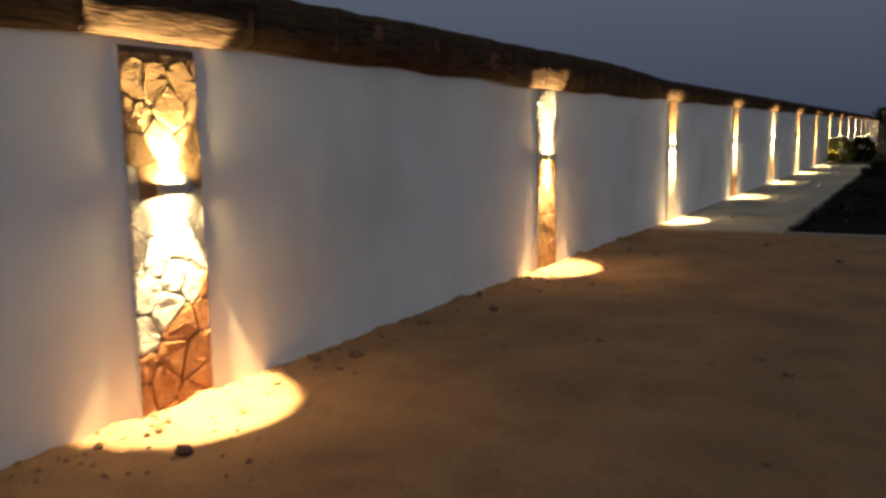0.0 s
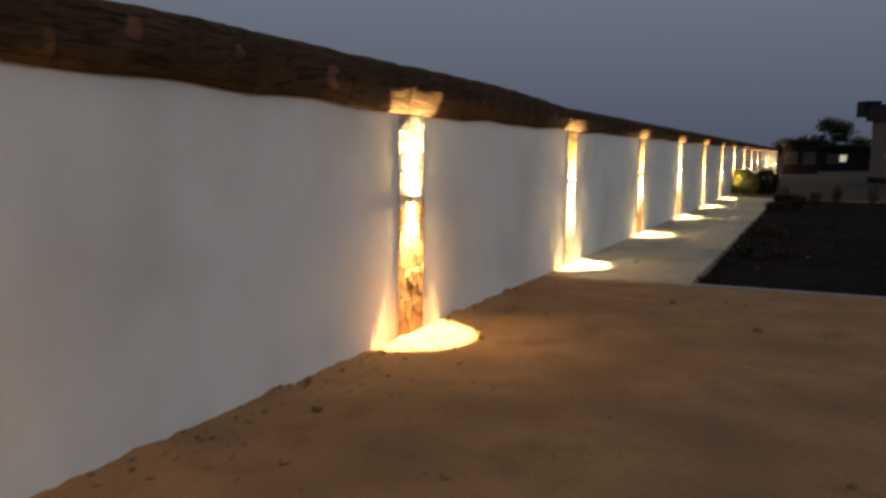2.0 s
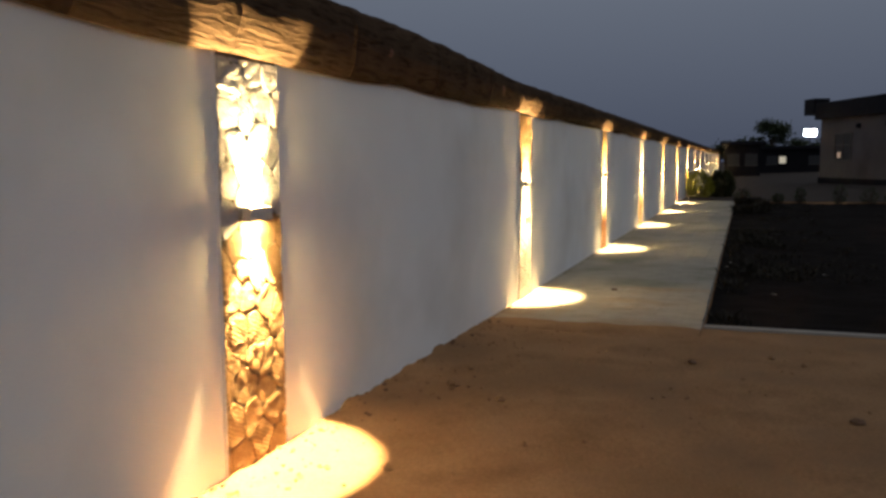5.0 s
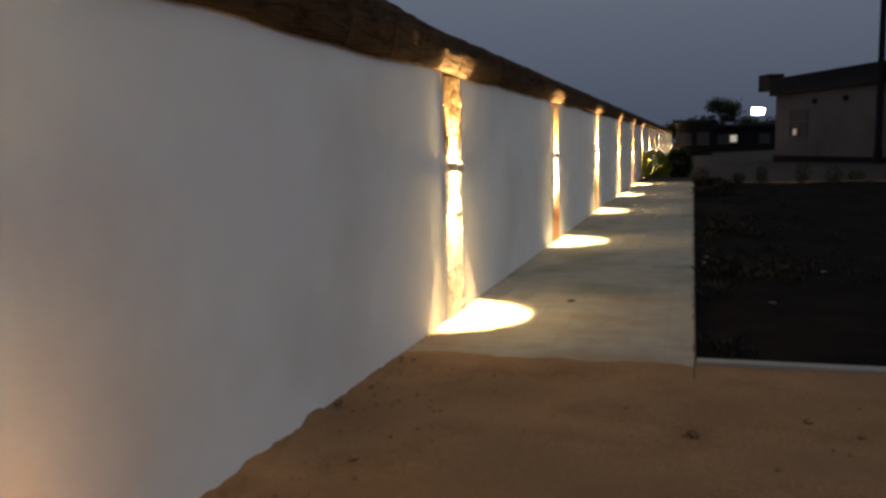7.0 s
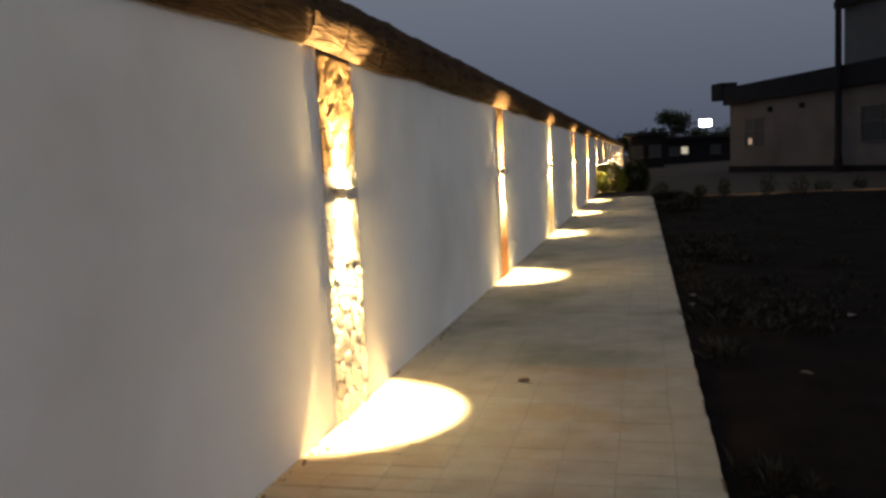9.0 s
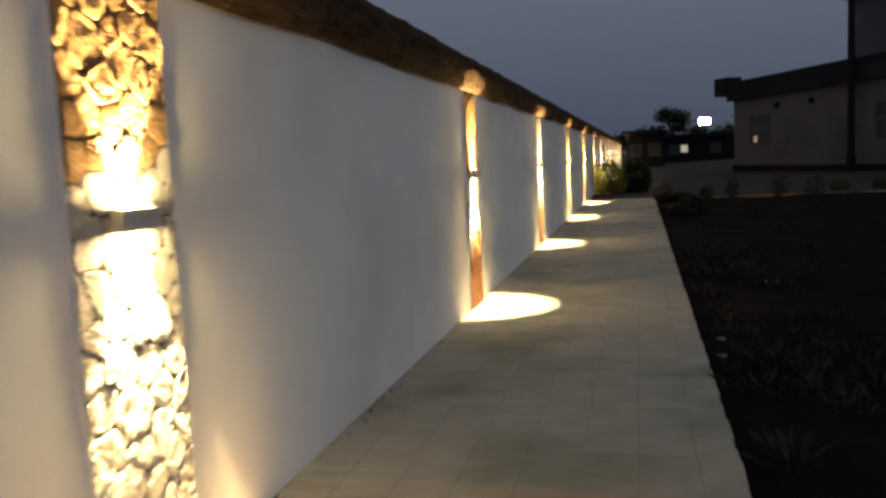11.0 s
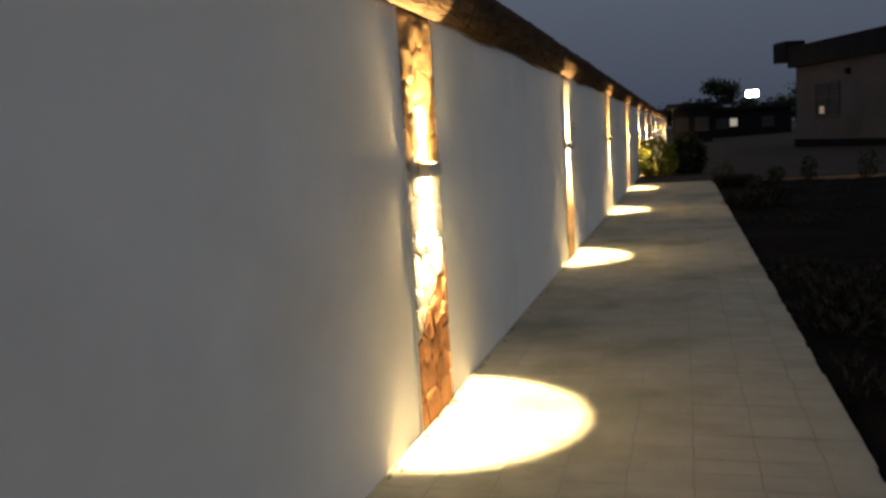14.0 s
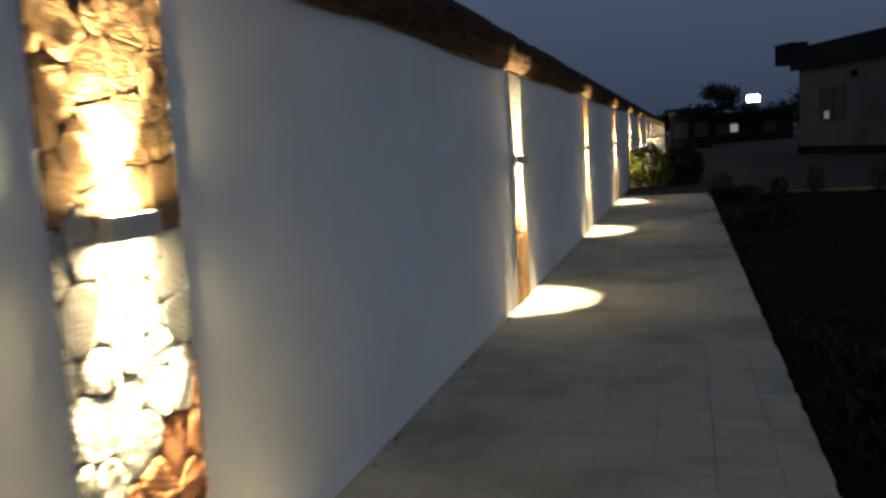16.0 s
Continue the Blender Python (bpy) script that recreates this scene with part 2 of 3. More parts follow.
def part(name, bm, material, parent=None, label="", kind="", smooth=False):
    ob = new(name, mesh_of(name, bm, material, smooth))
    if parent is not None:
        ob.parent = parent
    return tagged(ob, label, kind=kind)


def thing(name, place, label, category, group="", kind="", turn=0.0):
    ob = new(name)
    ob.empty_display_size = 0.2
    ob.matrix_basis = pose(*place, 0, 0, turn)
    return tagged(ob, label, category, group, kind)


def add_box(bm, lo, hi, bevel=0.0):
    made = bmesh.ops.create_cube(bm, size=1.0)["verts"]
    for v in made:
        v.co = Vector([lo[i] + (v.co[i] + 0.5) * (hi[i] - lo[i]) for i in range(3)])
    if bevel:
        edges = list({e for v in made for e in v.link_edges})
        bmesh.ops.bevel(bm, geom=edges, offset=bevel, segments=2, affect="EDGES", profile=0.5)
    return made


def box(lo, hi, bevel=0.0):
    bm = bmesh.new()
    add_box(bm, lo, hi, bevel)
    return bm


def add_tube(bm, points, radii, sides=8):
    """A tapered tube along points."""
    rings = []
    for i, p in enumerate(points):
        a, b = Vector(points[max(i - 1, 0)]), Vector(points[min(i + 1, len(points) - 1)])
        q = (b - a).to_track_quat("Z", "Y")
        rings.append([bm.verts.new(Vector(p) + q @ Vector((math.cos(u) * radii[i], math.sin(u) * radii[i], 0))) for u in [2 * math.pi * s / sides for s in range(sides)]])
    for r, s in zip(rings, rings[1:]):
        for i in range(sides):
            bm.faces.new((r[i], r[(i + 1) % sides], s[(i + 1) % sides], s[i]))
    bm.faces.new(rings[0][::-1])
    bm.faces.new(rings[-1])


def from_lists(name, verts, faces, material, parent=None, kind="", label="", smooth=False, slots=None):
    me = bpy.data.meshes.new(name)
    me.from_pydata(verts, [], faces)
    for mat in (material if isinstance(material, (list, tuple)) else [material]):
        me.materials.append(mat)
    if slots:
        me.polygons.foreach_set("material_index", slots)
    if smooth:
        me.polygons.foreach_set("use_smooth", [True] * len(faces))
    me.update()
    ob = new(name, me)
    if parent is not None:
        ob.parent = parent
    return tagged(ob, label, kind=kind)


def relief(x, y, z=0.0, scale=1.0):
    return noise.noise(Vector((x * scale, y * scale, z * scale)))


# ---------------------------------------------------------------- plan
BAY = 5.7                      # from pilaster to pilaster along the wall
PILASTERS = 16
WALL_END = 90.0
BED_NEAR, BED_FAR, PATH_EDGE = 10.23, 36.0, 2.05
PAVE_NEAR = 9.82
FAR_SLOPE = 0.026             # the ground beyond the bed rises gently away from the wall

# ---------------------------------------------------------------- ground


def ground_height(x, y):
    z = -0.012 + 0.010 * relief(x, y, 3, 1.7) + 0.006 * relief(x, y, 9, 6.0)
    if PAVE_NEAR < y < BED_FAR and x < PATH_EDGE - 0.02:
        z = -0.10
    elif BED_NEAR < y < BED_FAR and x < 60:
        z = -0.07 + 0.05 * relief(x, y, 5, 0.9) + 0.03 * relief(x, y, 7, 3.5)
    if x < 0.7 and y < BED_NEAR:
        z += (0.016 + 0.060 * max(0.0, relief(x, y, 1, 3.0)) + 0.022 * relief(x, y, 2, 11.0)) * max(0.0, 0.45 - max(x, 0)) / 0.45
    u = min(1.0, max(0.0, (y - BED_FAR - 1.0) / 6.0))
    return min(z, 0.045) + FAR_SLOPE * min(max(x, 0.0), 30.0) * u * u * (3 - 2 * u)


def steps(*runs):
    out = []
    for a, b, n in runs:
        out += [a + (b - a) * i / n for i in range(n)]
    return out + [runs[-1][1]]


def build_ground():
    xs = steps((-900, -60, 6), (-60, -0.3, 12), (-0.3, 0.7, 26), (0.7, PATH_EDGE - 0.01, 26), (PATH_EDGE - 0.01, PATH_EDGE + 0.01, 1), (PATH_EDGE + 0.01, 8, 50), (8, 60, 60), (60, 900, 8))
    ys = steps((-900, -40, 6), (-40, -6, 18), (-6, PAVE_NEAR - 0.01, 330), (PAVE_NEAR - 0.01, PAVE_NEAR + 0.01, 1), (PAVE_NEAR + 0.01, BED_NEAR - 0.01, 3), (BED_NEAR - 0.01, BED_NEAR + 0.01, 1), (BED_NEAR + 0.01, 24, 90), (24, 35.99, 40), (35.99, 36.01, 1), (36.01, 70, 34), (70, 900, 14))
    verts = [(x, y, ground_height(x, y)) for y in ys for x in xs]
    w, faces, slots = len(xs), [], []
    for j in range(len(ys) - 1):
        for i in range(w - 1):
            faces.append((j * w + i, j * w + i + 1, (j + 1) * w + i + 1, (j + 1) * w + i))
            cx, cy = (xs[i] + xs[i + 1]) / 2, (ys[j] + ys[j + 1]) / 2
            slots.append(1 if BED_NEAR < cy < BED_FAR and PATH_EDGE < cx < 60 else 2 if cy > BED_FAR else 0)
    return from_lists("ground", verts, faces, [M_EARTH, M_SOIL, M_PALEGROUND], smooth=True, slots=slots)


tagged(build_ground(), "bare brown earth, dark soil and pale gravel", "ground", kind="structure")

# ---------------------------------------------------------------- the long wall
wall = part("wall_west", box((-0.2, -30, -0.3), (0, WALL_END, 2.2)), M_PLASTER)
tagged(wall, "long white plastered boundary wall with pilasters", "wall", kind="structure")


def clipped(poly, px, py, nx, ny):
    """poly cut by the half-plane (p - (px, py)) . n <= 0."""
    out = []
    for i, a in enumerate(poly):
        b = poly[(i + 1) % len(poly)]
        da, db = (a[0] - px) * nx + (a[1] - py) * ny, (b[0] - px) * nx + (b[1] - py) * ny
        if da <= 0:
            out.append(a)
        if da * db < 0:
            s = da / (da - db)
            out.append((a[0] + s * (b[0] - a[0]), a[1] + s * (b[1] - a[1])))
    return out


def stone_cells(seed, rows=10, across=3.1, half=0.278, top=2.078):
    rng = random.Random(seed)
    seeds = []
    for j in range(-1, rows + 1):
        for i in range(-1, int(across) + 2):
            h = top / rows
            w = 2 * half / across
            seeds.append((-half + (i + (0.5 if j % 2 else 0.0) + rng.uniform(-0.36, 0.36)) * w, (j + 0.5 + rng.uniform(-0.42, 0.42)) * h))
    cells = []
    for a in seeds:
        poly = [(-half, 0.0), (half, 0.0), (half, top), (-half, top)]
        for b in seeds:
            if b is not a and abs(a[1] - b[1]) < 0.7:
                poly = clipped(poly, (a[0] + b[0]) / 2, (a[1] + b[1]) / 2, b[0] - a[0], b[1] - a[1])
                if len(poly) < 3:
                    break
        if len(poly) >= 3:
            area = abs(sum(p[0] * q[1] - q[0] * p[1] for p, q in zip(poly, poly[1:] + poly[:1]))) / 2
            if area > 0.0015:
                cells.append(poly)
    return cells


def stone_shape(poly, rng, face=0.018):
    """A carved stone on the pilaster's face: rounded edge, uneven crown. Returns verts and faces."""
    cx, cy = sum(p[0] for p in poly) / len(poly), sum(p[1] for p in poly) / len(poly)
    # rounded outline: corners cut
    out = []
    for i, p in enumerate(poly):
        a, b = poly[i - 1], poly[(i + 1) % len(poly)]
        for q in (a, b):
            d = math.hypot(q[0] - p[0], q[1] - p[1])
            s = min(0.30, 0.02 / max(d, 1e-4))
            out.append((p[0] + (q[0] - p[0]) * s, p[1] + (q[1] - p[1]) * s))
    n = len(out)
    rise = rng.uniform(0.002, 0.007)

    def ring(inset, x):
        res = []
        for p in out:
            d = max(math.hypot(p[0] - cx, p[1] - cy), 1e-4)
            s = max(0.25, 1 - inset / d)
            res.append((x + 0.0025 * relief(p[0], p[1], x * 50 + cx, 30), cx + (p[0] - cx) * s, cy + (p[1] - cy) * s))
        return res
    verts = ring(0.0015, face - 0.010) + ring(0.0032, face + rise * 0.2) + ring(0.0075, face + rise * 0.85) + ring(0.034, face + rise * rng.uniform(0.7, 1.25))
    verts.append((face + rise * rng.uniform(0.6, 1.3), cx, cy))
    faces = []
    for r in range(3):
        for i in range(n):
            faces.append((r * n + i, r * n + (i + 1) % n, (r + 1) * n + (i + 1) % n, (r + 1) * n + i))
    for i in range(n):
        faces.append((3 * n + i, 3 * n + (i + 1) % n, 4 * n))
    return verts, faces, cx, cy


# bands of colour on each pilaster, from the foot up: (height, slope across, material)
SCHEMES = [
    [(0.55, 0.7, M_RED), (1.32, -0.2, M_PALE), (9, 0, M_TAN)],
    [(1.27, 0.1, M_TAN), (9, 0, M_PALE)],
    [(1.45, 0.2, M_PALE), (9, 0, M_TAN)],
    [(0.62, 0.7, M_RED), (1.32, -0.2, M_PALE), (9, 0, M_TAN)],
    [(0.75, -0.3, M_TAN), (9, 0, M_PALE)],
    [(1.0, 0.3, M_PALE), (9, 0, M_TAN)],
]


def band(scheme, y, z, k):
    for top, slope, mat in scheme:
        if z < top + slope * y + 0.12 * relief(y, z, k, 4):
            return mat
    return scheme[-1][2]


OFFSETS = {0: -0.015, 1: 0.02, 2: 0.01, 3: 0.02}


def wall_pilaster(k):
    names = {M_RED: "red-brown", M_PALE: "pale grey", M_TAN: "tan"}
    scheme = SCHEMES[k % len(SCHEMES)]
    words = " over ".join(names[s[2]] for s in reversed(scheme))
    p = thing("wall_pilaster", (0, k * BAY + OFFSETS.get(k, 0.0), 0), "wall pilaster clad in carved stones, " + words, "pilaster", "pilasters along the wall", "structure")
    half = 0.276
    part("backing", box((-0.05, -half, -0.1), (0.011, half, 2.115)), M_MORTAR, p)
    for edge in (-half - 0.011, half + 0.001):
        part("reveal", box((-0.05, edge, -0.1), (0.017, edge + 0.010, 2.11), 0.003), M_PLASTER, p, "smooth pale plastered edge")
    rng = random.Random(k)
    far_v, far_f, far_s, order = [], [], [], [M_RED, M_PALE, M_TAN]
    for poly in stone_cells(k * 7 + 1, *{1: (13, 3.4), 2: (16, 4.6), 3: (14, 4.2)}.get(k, (10, 3.1))):
        v, f, cx, cy = stone_shape(poly, rng)
        mat = band(scheme, cx, cy, k)
        if k < 4:
            from_lists("carved_stone", v, f, mat, p)
        else:
            base = len(far_v)
            far_v += v
            far_f += [tuple(i + base for i in face) for face in f]
            far_s += [order.index(mat)] * len(f)
    if far_v:
        from_lists("carved_stones", far_v, far_f, order, p, kind="stuff", slots=far_s)
    return p


for k in range(PILASTERS):
    wall_pilaster(k)

# ---------------------------------------------------------------- coping


def coping_profile(top):
    """Rounded overhanging section of the coping, (x, z), front first."""
    h = top - 2.06
    return [(0.62 * x if x > 0 else x, z) for x, z in ((-0.02, 2.105), (0.035, 2.094), (0.085, 2.10 + 0.05 * h), (0.130, 2.085 + 0.24 * h), (0.160, 2.07 + 0.48 * h), (0.163, 2.06 + 0.72 * h), (0.130, 2.06 + 0.91 * h), (0.05, top), (-0.10, top + 0.012), (-0.25, top), (-0.35, 2.06 + 0.7 * h), (-0.35, 2.06 + 0.3 * h), (-0.2, 2.08))]


def coping_top(y):
    return 2.53 - 0.10 * min(1.0, max(0.0, (y - 8.0) / 3.0)) + 0.012 * relief(y, 4, 0, 0.5)


def coping_block(y0, y1, seed):
    n = max(3, int((y1 - y0) / 0.07))
    verts, faces = [], []
    for j in range(n + 1):
        y = y0 + (y1 - y0) * j / n
        end = min(y - y0, y1 - y)
        shrink = 0.0012 * max(0.0, 1 - end / 0.02)
        prof = coping_profile(coping_top(y))
        for i, (x, z) in enumerate(prof):
            r = 0.014 * relief(y, i * 0.35, 0.3, 3.2) + 0.008 * relief(y, i * 0.9, 2.0, 11) - shrink
            low = 0.028 * relief(y, 7.0, 0, 1.1) + 0.045 * min(1.0, max(0.0, (5.5 - y) / 3)) if i < 3 else 0
            verts.append((x + (r if x > 0 else -r * 0.5), y, z + low + 0.6 * r * (1 if i > 5 else -0.2)))
    w = len(prof)
    for j in range(n):
        for i in range(w):
            faces.append((j * w + i, j * w + (i + 1) % w, (j + 1) * w + (i + 1) % w, (j + 1) * w + i))
    faces.append(tuple(range(w)))
    faces.append(tuple(n * w + i for i in reversed(range(w))))
    return verts, faces


def build_coping():
    rng = random.Random(5)
    c = thing("coping", (0, 0, 0), "dark brown carved coping on top of the wall", "coping", kind="structure")
    far_v, far_f, far_s = [], [], []
    y, i = -30.0, 0
    while y < WALL_END + 0.3:
        size = rng.uniform(0.45, 1.3)
        pale = y < 8.34 < y + size + 0.15
        if y < 8.0 < y + size:
            size = 8.34 - y
        if pale:
            size = 0.27
        v, f = coping_block(y, y + size - 0.0006, i)
        if -4 < y < 26:
            from_lists("coping_stone", v, f, M_COPE_PALE if pale else M_COPE, c, smooth=True)
        else:
            base = len(far_v)
            far_v += v
            far_f += [tuple(q + base for q in face) for face in f]
            far_s += [1 if pale else 0] * len(f)
        y += size
        i += 1
    # pinkish knots standing out of the log
    for ky, kz, r in ((2.12, 2.36, 0.085), (3.05, 2.37, 0.055), (4.2, 2.32, 0.10), (7.35, 2.30, 0.05), (-1.3, 2.33, 0.06), (10.2, 2.28, 0.06)):
        bm = bmesh.new()
        bmesh.ops.create_icosphere(bm, subdivisions=2, radius=1.0)
        for v in bm.verts:
            bump = 1 + 0.55 * relief(v.co.x, v.co.y, v.co.z + ky, 1.4) + 0.2 * relief(v.co.x, v.co.y, v.co.z + ky, 4.0)
            v.co = Vector((0.088 + 0.020 * v.co.x * bump, ky + 1.2 * r * v.co.y * bump, kz + r * v.co.z * bump))
        part("knot", bm, M_COPE_PALE, c, "pinkish knot", smooth=True)
    from_lists("coping_stones", far_v, far_f, [M_COPE, M_COPE_PALE], c, kind="stuff", smooth=True, slots=far_s)


build_coping()

# ---------------------------------------------------------------- wall lights
LAMP_X, LAMP_Z = 0.043, 1.308


# degrees by which each beam leans towards the wall
LEANS = {0: 3.5, 1: 5.0, 2: 4.0, 3: -0.5}


def wall_light(k):
    w = thing("wall_light", (0, k * BAY, LAMP_Z), "small grey metal up and down wall light, lit warm", "wall light", "wall lights on the pilasters")
    bm = bmesh.new()
    add_box(bm, (0.082, -0.10, -0.034), (0.088, 0.10, 0.034), 0.002)
    add_box(bm, (0.036, -0.10, -0.034), (0.042, 0.10, 0.034), 0.002)
    for y in (-0.100, 0.094):
        add_box(bm, (0.041, y, -0.034), (0.083, y + 0.006, 0.034), 0.002)
    add_box(bm, (0.041, -0.095, -0.018), (0.083, 0.095, 0.018))
    part("body", bm, M_METAL, w)
    part("back_plate", box((0.008, -0.06, -0.028), (0.037, 0.06, 0.028), 0.003), M_METAL, w)
    for side, name in ((1, "upper_lens"), (-1, "lower_lens")):
        bm = box((0.043, -0.093, 0.022 if side > 0 else -0.028), (0.081, 0.093, 0.028 if side > 0 else -0.022))
        part(name, bm, M_LENS, w, "glowing warm lens")
        d = bpy.data.lights.new("wall_light_beam", "SPOT")
        d.energy, d.color = BEAM if side < 0 else 0.55 * BEAM, (1.0, 0.70, 0.30)
        d.spot_size, d.spot_blend, d.shadow_soft_size = radians(65.0), 0.24, 0.014
        s = new("beam", d)
        s.parent = w
        reach = math.tan(radians(LEANS.get(k, 3.0))) if side < 0 else 0.0
        s.matrix_basis = look((LAMP_X, 0, 0.04 * side), (LAMP_X - reach, 0.0001, 0.04 * side + side))
    return w


for k in range(PILASTERS):
    wall_light(k)

# ---------------------------------------------------------------- bed kerb
kerb = part("bed_kerb", box((PATH_EDGE + 0.012, BED_NEAR - 0.115, -0.2), (9.0, BED_NEAR - 0.01, 0.012), 0.008), M_KERB)
tagged(kerb, "low pale concrete kerb along the soil bed", "kerb", kind="structure")

# ---------------------------------------------------------------- plants


def leaf(verts, faces, at, toward, size, width):
    q = Vector(toward).normalized().to_track_quat("Y", "Z")
    q = q @ Euler((0, random.uniform(-0.9, 0.9), 0)).to_quaternion()
    base = len(verts)
    for x, y, z in ((0, 0, 0), (width, 0.45, 0.06), (0, 1, -0.08), (-width, 0.45, 0.06)):
        verts.append(tuple(Vector(at) + q @ Vector((x * size, y * size, z * size))))
    faces.append((base, base + 1, base + 2))
    faces.append((base, base + 2, base + 3))


def shrub(name, place, radius, height, count, material, label, group="", leaf_size=0.085):
    s = thing(name, place, label, "shrub", group)
    bm = bmesh.new()
    for i in range(9):
        a = random.uniform(0, 6.28)
        r = radius * random.uniform(0.3, 0.8)
        add_tube(bm, [(0.05 * math.cos(a), 0.05 * math.sin(a), -0.1), (r * 0.5 * math.cos(a), r * 0.5 * math.sin(a), height * 0.45), (r * math.cos(a), r * math.sin(a), height * 0.85)], (0.016, 0.011, 0.004), 5)
    part("stem", bm, M_BARK, s)
    v, f = [], []
    for i in range(count):
        a, u = random.uniform(0, 6.28), random.random()
        lump = 0.78 + 0.30 * relief(math.cos(a) * 2, math.sin(a) * 2, u * 3 + place[1], 1.3)
        r = radius * lump * math.sqrt(max(0.05, 1 - (2 * u - 0.9) ** 2 * 0.8)) * random.uniform(0.55, 1.0)
        at = (r * math.cos(a), r * math.sin(a), height * u * lump * 1.1)
        leaf(v, f, at, (math.cos(a), math.sin(a), random.uniform(-0.3, 1.2)), leaf_size * random.uniform(0.6, 1.4), 0.22)
    from_lists("leaves", v, f, material, s, kind="stuff")
    return s


# one shrub as two: lamp-lit side coloured yellow, shaded side coloured dark
shrub("shrub", (0.55, 39.45, 0), 0.75, 1.16, 4500, M_LEAF_LIT, "lit half of a rounded yellow-green shrub, lamp light put into its leaf colour")
shrub("shrub", (1.45, 39.9, 0), 0.66, 1.15, 4200, M_LEAF_DARK, "unlit half of the same shrub, shade put into its dark green leaves", leaf_size=0.11)


def bed_weeds():
    v, f = [], []
    for i in range(1100):
        x = PATH_EDGE + 0.13 + abs(random.gauss(0, 1)) * 0.8 if random.random() < 0.7 else random.uniform(2.2, 16)
        y = random.uniform(10.45, 35.5)
        if relief(x, y, 2, 0.6) < -0.05:
            continue
        z = ground_height(x, y)
        tall = 1.0
        if x < 3.0 and relief(x, y, 6, 0.45) > -0.12:
            tall = random.uniform(1.0, 1.7) + (1.1 if y > 24 else 0.0)
        for j in range(random.randint(9, 20)):
            a, r = random.uniform(0, 6.28), 0.09 * math.sqrt(random.random()) * tall
            leaf(v, f, (x + r * math.cos(a), y + r * math.sin(a), z + 0.05 * tall * random.random()), (math.cos(a), math.sin(a), random.uniform(0.4, 2.5)), random.uniform(0.03, 0.10) * tall, 0.13)
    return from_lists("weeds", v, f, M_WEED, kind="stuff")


tagged(bed_weeds(), "straggling dry weeds growing on the dark soil bed", "weeds")

for i in range(15):
    x = 2.3 + i * 1.05 + random.uniform(-0.25, 0.25)
    shrub("low_plant", (x, 36.1 + random.uniform(-0.7, 0.5), -0.03), random.uniform(0.2, 0.42), random.uniform(0.3, 0.8), 260, M_LEAF_DARK, "low dark green plant at the edge of the bed", "plants along the far edge of the bed", 0.09)

# ---------------------------------------------------------------- pale house beside the bed
HOUSE_TURN = -68.1


def window(parent, x0, x1, z0, z1, lit=False):
    w = part("window", box((x0, -0.03, z0), (x1, 0.05, z1)), M_GLASS, parent)
    for lo, hi in (((x0 - 0.06, z0 - 0.06), (x1 + 0.06, z0)), ((x0 - 0.06, z1), (x1 + 0.06, z1 + 0.06)), ((x0 - 0.06, z0), (x0, z1)), ((x1, z0), (x1 + 0.06, z1)), (((x0 + x1) / 2 - 0.025, z0), ((x0 + x1) / 2 + 0.025, z1)), ((x0, z0 + (z1 - z0) * 0.55), ((x0 + x1) / 2 - 0.025, z0 + (z1 - z0) * 0.55 + 0.05)), (((x0 + x1) / 2 + 0.025, z0 + (z1 - z0) * 0.55), (x1, z0 + (z1 - z0) * 0.55 + 0.05))):
        part("window_frame", box((lo[0], -0.06, lo[1]), (hi[0], -0.028, hi[1])), M_FRAME, w)
    if lit:
        part("lit_pane", box((x0 + 0.30, -0.042, z0 + 0.10), (x0 + 0.66, -0.034, z0 + 0.42)), M_ROOMLIGHT, w, "pane with warm lamp light behind it")
    return w


def pale_house():
    h = thing("house", (6.50, 55.9, 0.17), "long pale pinkish single-storey house with a dark fascia", "house", turn=HOUSE_TURN)
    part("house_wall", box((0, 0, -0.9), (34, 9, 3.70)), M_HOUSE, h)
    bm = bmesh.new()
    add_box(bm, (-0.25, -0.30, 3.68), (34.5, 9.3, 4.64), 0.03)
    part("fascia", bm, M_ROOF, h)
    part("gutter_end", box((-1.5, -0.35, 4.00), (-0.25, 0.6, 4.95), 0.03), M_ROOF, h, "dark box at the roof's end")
    window(h, 1.75, 3.5, 1.37, 2.79, True)
    window(h, 11.4, 13.9, 1.37, 2.79)
    window(h, 18.6, 20.8, 1.37, 2.79)
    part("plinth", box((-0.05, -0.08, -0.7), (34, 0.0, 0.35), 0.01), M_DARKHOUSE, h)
    up = part("upper_storey", box((-0.2, 7, 4.5), (34, 16, 8.85)), M_GREYHOUSE, h)
    part("parapet", box((-0.6, 6.6, 8.85), (34.3, 16.3, 9.25), 0.02), M_ROOF, up)
    for x in (4.2, 7.0):
        part("wall_bracket", box((x, -0.2, 3.05), (x + 0.18, 0, 3.3), 0.02), M_ROOF, h)
    return h


pale_house()

post = thing("lamp_post", (9.95, 46.0, 0.26), "tall dark metal lamp post before the house", "lamp post")
bm = bmesh.new()
add_tube(bm, [(0, 0, -0.5), (0, 0, 0.6), (0, 0, 0.62), (0, 0, 12.0)], (0.20, 0.19, 0.15, 0.12), 12)
part("pole", bm, M_ROOF, post)

# ---------------------------------------------------------------- far buildings and trees


